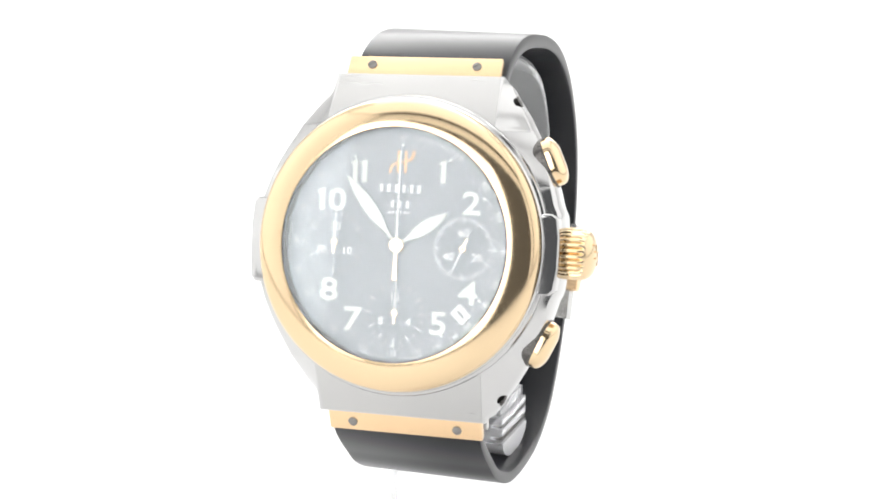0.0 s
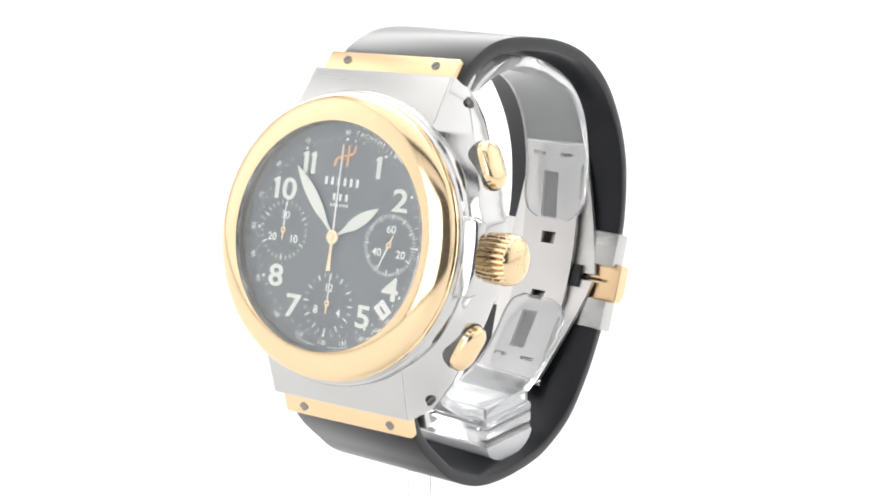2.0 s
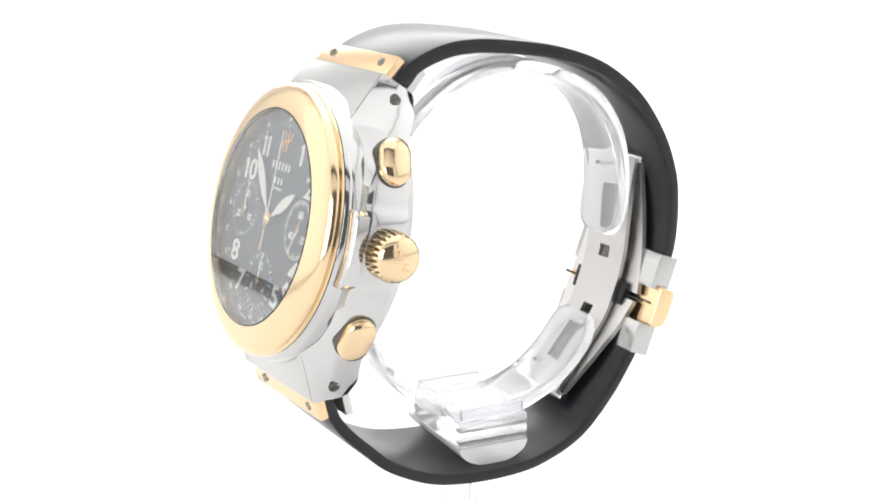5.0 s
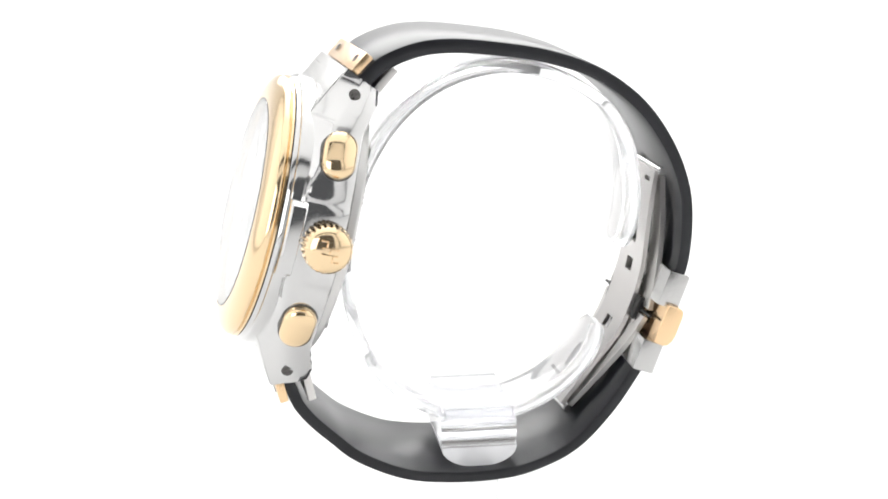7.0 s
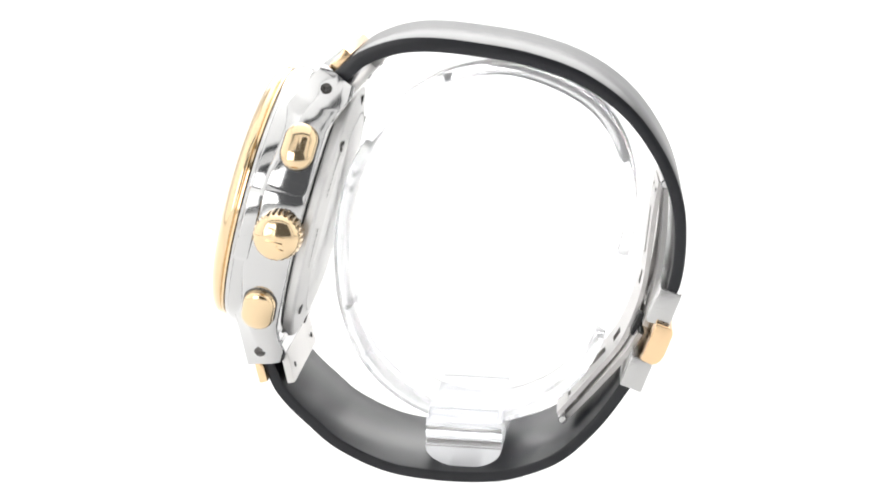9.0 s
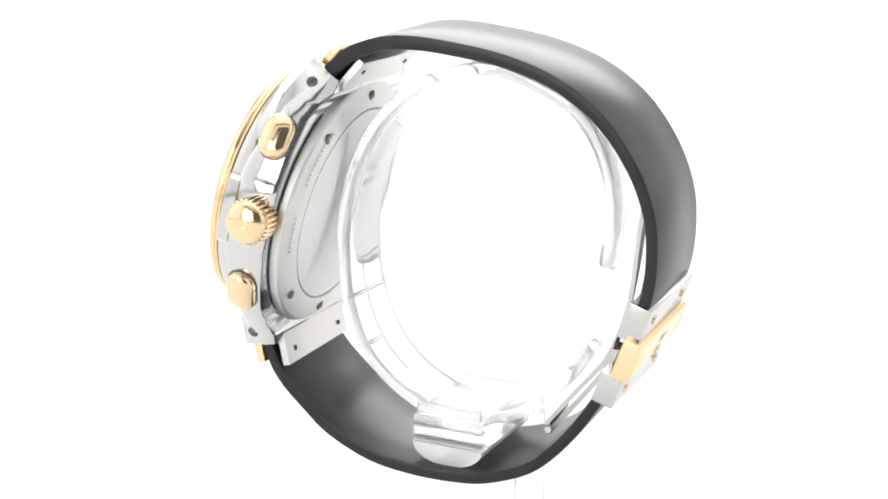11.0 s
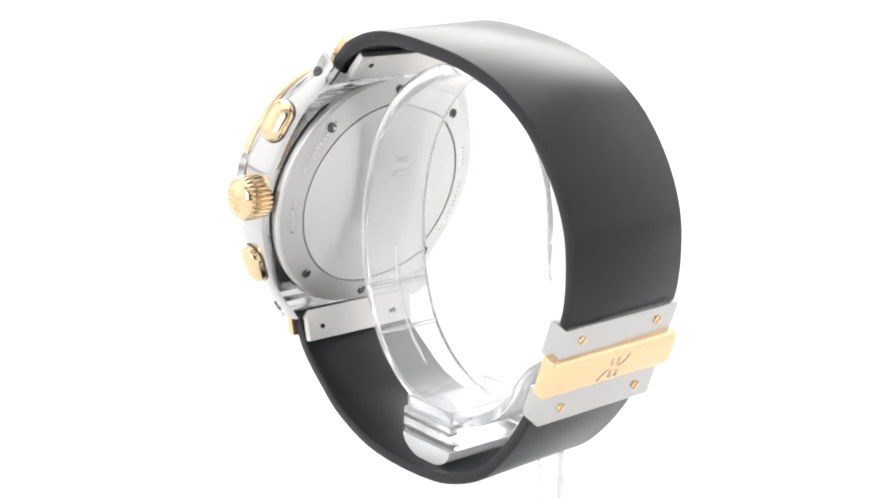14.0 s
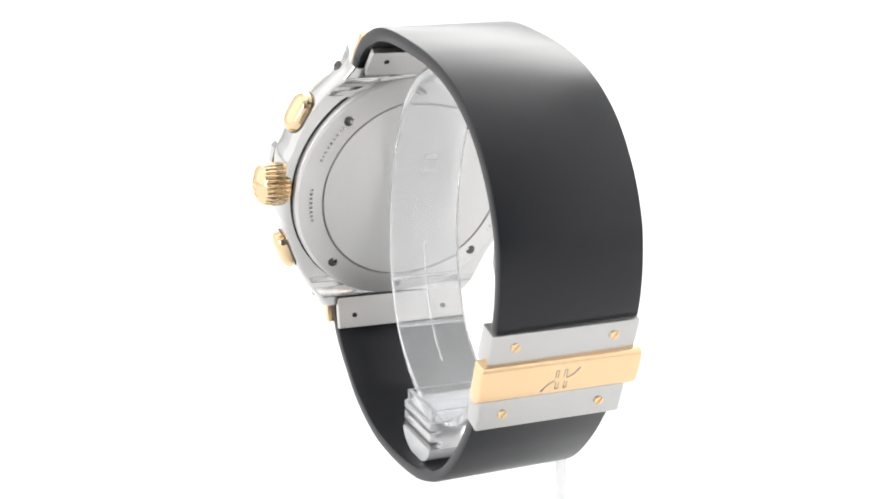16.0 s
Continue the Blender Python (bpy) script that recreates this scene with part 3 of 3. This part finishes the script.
def leaf_plate(name, curve, xs, rows, holes, thick, label, mat=SATIN, taper=(1, 1)):
    """A curved steel leaf with real openings. xs: edges across, holes: (row range, column) left open. taper: breadth at its two ends."""
    bm = bmesh.new()
    pts = spline(curve, rows + 1)
    grid = [[bm.verts.new((x * (taper[0] + (taper[1] - taper[0]) * i / rows), p.x, p.y)) for x in xs] for i, p in enumerate(pts)]
    for i in range(rows):
        for j in range(len(xs) - 1):
            if not any(a <= i < b and j == c for a, b, c in holes):
                bm.faces.new((grid[i][j], grid[i][j + 1], grid[i + 1][j + 1], grid[i + 1][j]))
    bmesh.ops.recalc_face_normals(bm, faces=bm.faces)
    bmesh.ops.solidify(bm, geom=list(bm.faces), thickness=thick)
    return part(name, bm, mat, watch, label, at(X0 - 0.6, 0, 0), 30)


inner = [(29.8, 8.8), (29.1, 4.3), (28.6, -1.0), (28.0, -6.7), (26.6, -12.0), (24.3, -17.2), (20.2, -22.4), (15.4, -28.4)]
leaf_plate("clasp_leaf", inner, [-5.0, -3.5, -1.3, 1.3, 3.5, 5.0], 60, [(7, 18, 2), (22, 25, 2), (37, 40, 2), (43, 53, 2), (2, 3, 1), (2, 3, 3), (55, 56, 1), (55, 56, 3)], 0.7, "satin steel folding clasp leaf with slots", LEAF)
outer1 = [(30.7, 9.0), (30.6, 3.0), (30.1, -3.0), (29.3, -8.0), (28.1, -12.4)]
leaf_plate("clasp_leaf", outer1, [-9.0, -4.3, 4.3, 9.0], 24, [(2, 22, 1)], 0.8, "polished steel clasp leaf that broadens from its hinge", SATIN, (0.56, 1.0))
outer2 = [(27.4, -13.6), (25.4, -17.4), (21.6, -22.6), (16.6, -28.9)]
leaf_plate("clasp_leaf", outer2, [-9.0, -4.3, 4.3, 9.0], 24, [(2, 22, 1)], 0.8, "polished steel clasp leaf that broadens from its hinge", SATIN, (1.0, 0.56))
# shaded catch opening and slit between the leaves, put in as dark blocks
for s in (1, -1):
    bm = bmesh.new()
    box(bm, (s * 5.6, 0, 0.35), (2.2, 2.0, 1.5), 0.1)
    box(bm, (s * 5.9, 1.2, 0.35), (1.6, 1.3, 1.4), 0.1)
    box(bm, (s * 5.9, -1.2, 0.35), (1.6, 1.3, 1.4), 0.1)
    box(bm, (s * 8.4, 0, 0.1), (4.2, 0.4, 0.6), 0.1)
    part("catch_shade", bm, DARK, watch, "dark blocks painted in as the shaded catch opening and slit between the clasp leaves", at(X0 - 0.6, 27.3, -12.9, 70.6))
for y, z in ((30.1, 8.8), (15.8, -28.7)):
    bm = bmesh.new()
    revolve(bm, [(0, -5.9), (0.55, -5.9), (0.7, -5.7), (0.7, 5.7), (0.55, 5.9), (0, 5.9)], 24)
    bm.transform(Matrix.Rotation(math.pi / 2, 4, "Y"))
    part("hinge_pin", bm, STEEL, watch, "polished steel hinge pin", at(X0 - 0.6, y, z))

# ---------------------------------------------------------------- the clear stand inside the strap
stand = new("watch_stand")
stand.location = (0, 0, GROUND)
tagged(stand, "clear acrylic cuff stand that holds the watch upright", "display stand")
CUFF = [(25.0, -3.0), (26.2, 3.0), (26.1, 9.0), (24.4, 15.3), (20.6, 20.7), (14.5, 24.4), (7.0, 26.4), (-0.5, 25.6), (-7.0, 22.6), (-12.5, 17.5), (-16.6, 10.5), (-18.8, 3.0), (-19.4, -4.0), (-18.6, -12.0), (-15.6, -19.8), (-10.5, -25.4), (-4.0, -28.8), (2.0, -29.7), (8.0, -28.8), (14.0, -26.0), (18.8, -21.5), (22.0, -16.2)]


def cuff_half(f):
    """Half the cuff's width along it, with rounded tips."""
    e = min(f, 1 - f)
    return 5.9 if e > 0.035 else 3.0 + 2.9 * math.sqrt(max(0.0, 1 - (1 - e / 0.035) ** 2))


bm = bmesh.new()
band(bm, CUFF, cuff_half, 1.7, 150, 0.4, 1)
part("cuff", bm, ACRYLIC, stand, "clear bent acrylic cuff", at(X0, 0, 0), 40)
bm = bmesh.new()
prof = [(1.25 - 5.85 * math.cos(math.pi * i / 24), -32.6 - 3.2 * math.sin(math.pi * i / 24)) for i in range(25)]
va = [bm.verts.new((-10.4, y, z)) for y, z in prof]
vb = [bm.verts.new((8.6, y, z)) for y, z in prof]
k = len(prof)
for i in range(k):
    bm.faces.new((va[i], va[(i + 1) % k], vb[(i + 1) % k], vb[i]))
bm.faces.new(va)
bm.faces.new(vb)
part("foot", bm, WHITENED, stand, "clear acrylic rounded foot", at(X0, 0, 0))
# clip block, with grooves along its flanks
steps = [(8.2, -28.3), (8.4, -28.5), (8.4, -29.4), (6.6, -29.55), (6.6, -29.95), (8.4, -30.1), (8.4, -31.3), (6.4, -31.45), (6.4, -31.9), (8.4, -32.1), (8.4, -32.5)]
outline = steps + [(-x, z) for x, z in reversed(steps)]
bm = bmesh.new()
va = [bm.verts.new((x, -4.6, z)) for x, z in outline]
vb = [bm.verts.new((x, 7.1, z)) for x, z in outline]
k = len(outline)
for i in range(k):
    bm.faces.new((va[i], va[(i + 1) % k], vb[(i + 1) % k], vb[i]))
bm.faces.new(va)
bm.faces.new(vb)
part("clip_block", bm, HAZY, stand, "clear acrylic grooved clip block", at(X0, 0, 0))
# dark lines that clear acrylic shows at its grooves, drawn as grey strips
for sx in (1, -1):
    for z in (-29.75, -31.68, -32.55):
        bm = bmesh.new()
        box(bm, (7.75 * sx, 1.25, z), (1.3, 11.5, 0.12), 0.03)
        part("dark_line", bm, SCREW, stand, "thin grey strip drawn for a dark edge line of the clear clip", at(X0, 0, 0))
# thin cheeks and lid above the block
for c, size in (((-7.6, 1.25, -27.35), (0.6, 10.6, 1.7)), ((7.6, 1.25, -27.35), (0.6, 10.6, 1.7))):
    bm = bmesh.new()
    box(bm, c, size, 0.15)
    part("cheek", bm, HAZY, stand, "thin clear acrylic cheek", at(X0, 0, 0))
# edges of the clear box drawn as grey bars, in place of refraction
for c, size in (((-7.6, 1.25, -26.5), (0.62, 10.62, 0.12)), ((7.6, 1.25, -26.5), (0.62, 10.62, 0.12)), ((0, -4.0, -26.5), (14.5, 0.12, 0.12)), ((0, 6.5, -26.5), (14.5, 0.12, 0.12)), ((7.95, -4.05, -27.3), (0.12, 0.12, 1.7)), ((7.95, 6.55, -27.3), (0.12, 0.12, 1.7)), ((0, -4.2, -28.2), (15.8, 0.12, 0.12)), ((0, 6.9, -28.2), (15.8, 0.12, 0.12))):
    bm = bmesh.new()
    box(bm, c, size, 0.04)
    part("drawn_clip_edge", bm, EDGE, stand, "", at(X0, 0, 0))
# ridge and cross bars moulded on the cuff
bm = bmesh.new()
band(bm, [(-18.55, -6.5), (-17.8, -11.8), (-14.9, -19.4), (-10.0, -24.8)], 0.18, 0.45, 40, 0.08, 1)
part("ridge", bm, ACRYLIC, stand, "", at(X0, 0, 0))
for y, z, a in ((-17.5, -12.0, 12), (-14.6, -19.4, 35)):
    bm = bmesh.new()
    box(bm, (0, 0, 0), (11.2, 0.7, 0.5), 0.12)
    part("cross_bar", bm, ACRYLIC, stand, "", at(X0, y, z, -a))
for y, z, a, wide in ((-17.3, 8.3, -24, 2.2), (-18.0, 5.9, -19, 2.8)):
    bm = bmesh.new()
    box(bm, (-0.6, 0.15, 0), (wide, 0.3, 1.0), 0.1)
    part("embossed_bar", bm, ACRYLIC, stand, "raised bar moulded on the cuff", at(X0, y, z, a))
bm = bmesh.new()
box(bm, (-13.4, 6.0, -42.0), (1.5, 5.0, 20.0), 0.3)
box(bm, (-11.0, 6.0, -32.6), (4.4, 5.0, 1.6), 0.3)
part("post", bm, ACRYLIC, stand, "clear acrylic post", at(X0, 0, 0))
bm = bmesh.new()
box(bm, (-13.4, 6.0, -53.2), (6.0, 9.0, 1.6), 0.5)
part("base", bm, ACRYLIC, stand, "clear acrylic base plate", at(X0, 0, 0))
for ob in stand.children:
    ob.visible_shadow = False


# ---------------------------------------------------------------- the turn of watch and stand
def motions():
    rows = [(t, pose(0, 0, GROUND, 0, 0, -15.99 - 8.6356 * t)) for t in [i * 1.0 for i in range(17)]]
    walk(watch, rows)
    walk(stand, [(t, m @ pose(0, 0, 0, 0, 0, -4.0)) for t, m in rows])


motions()
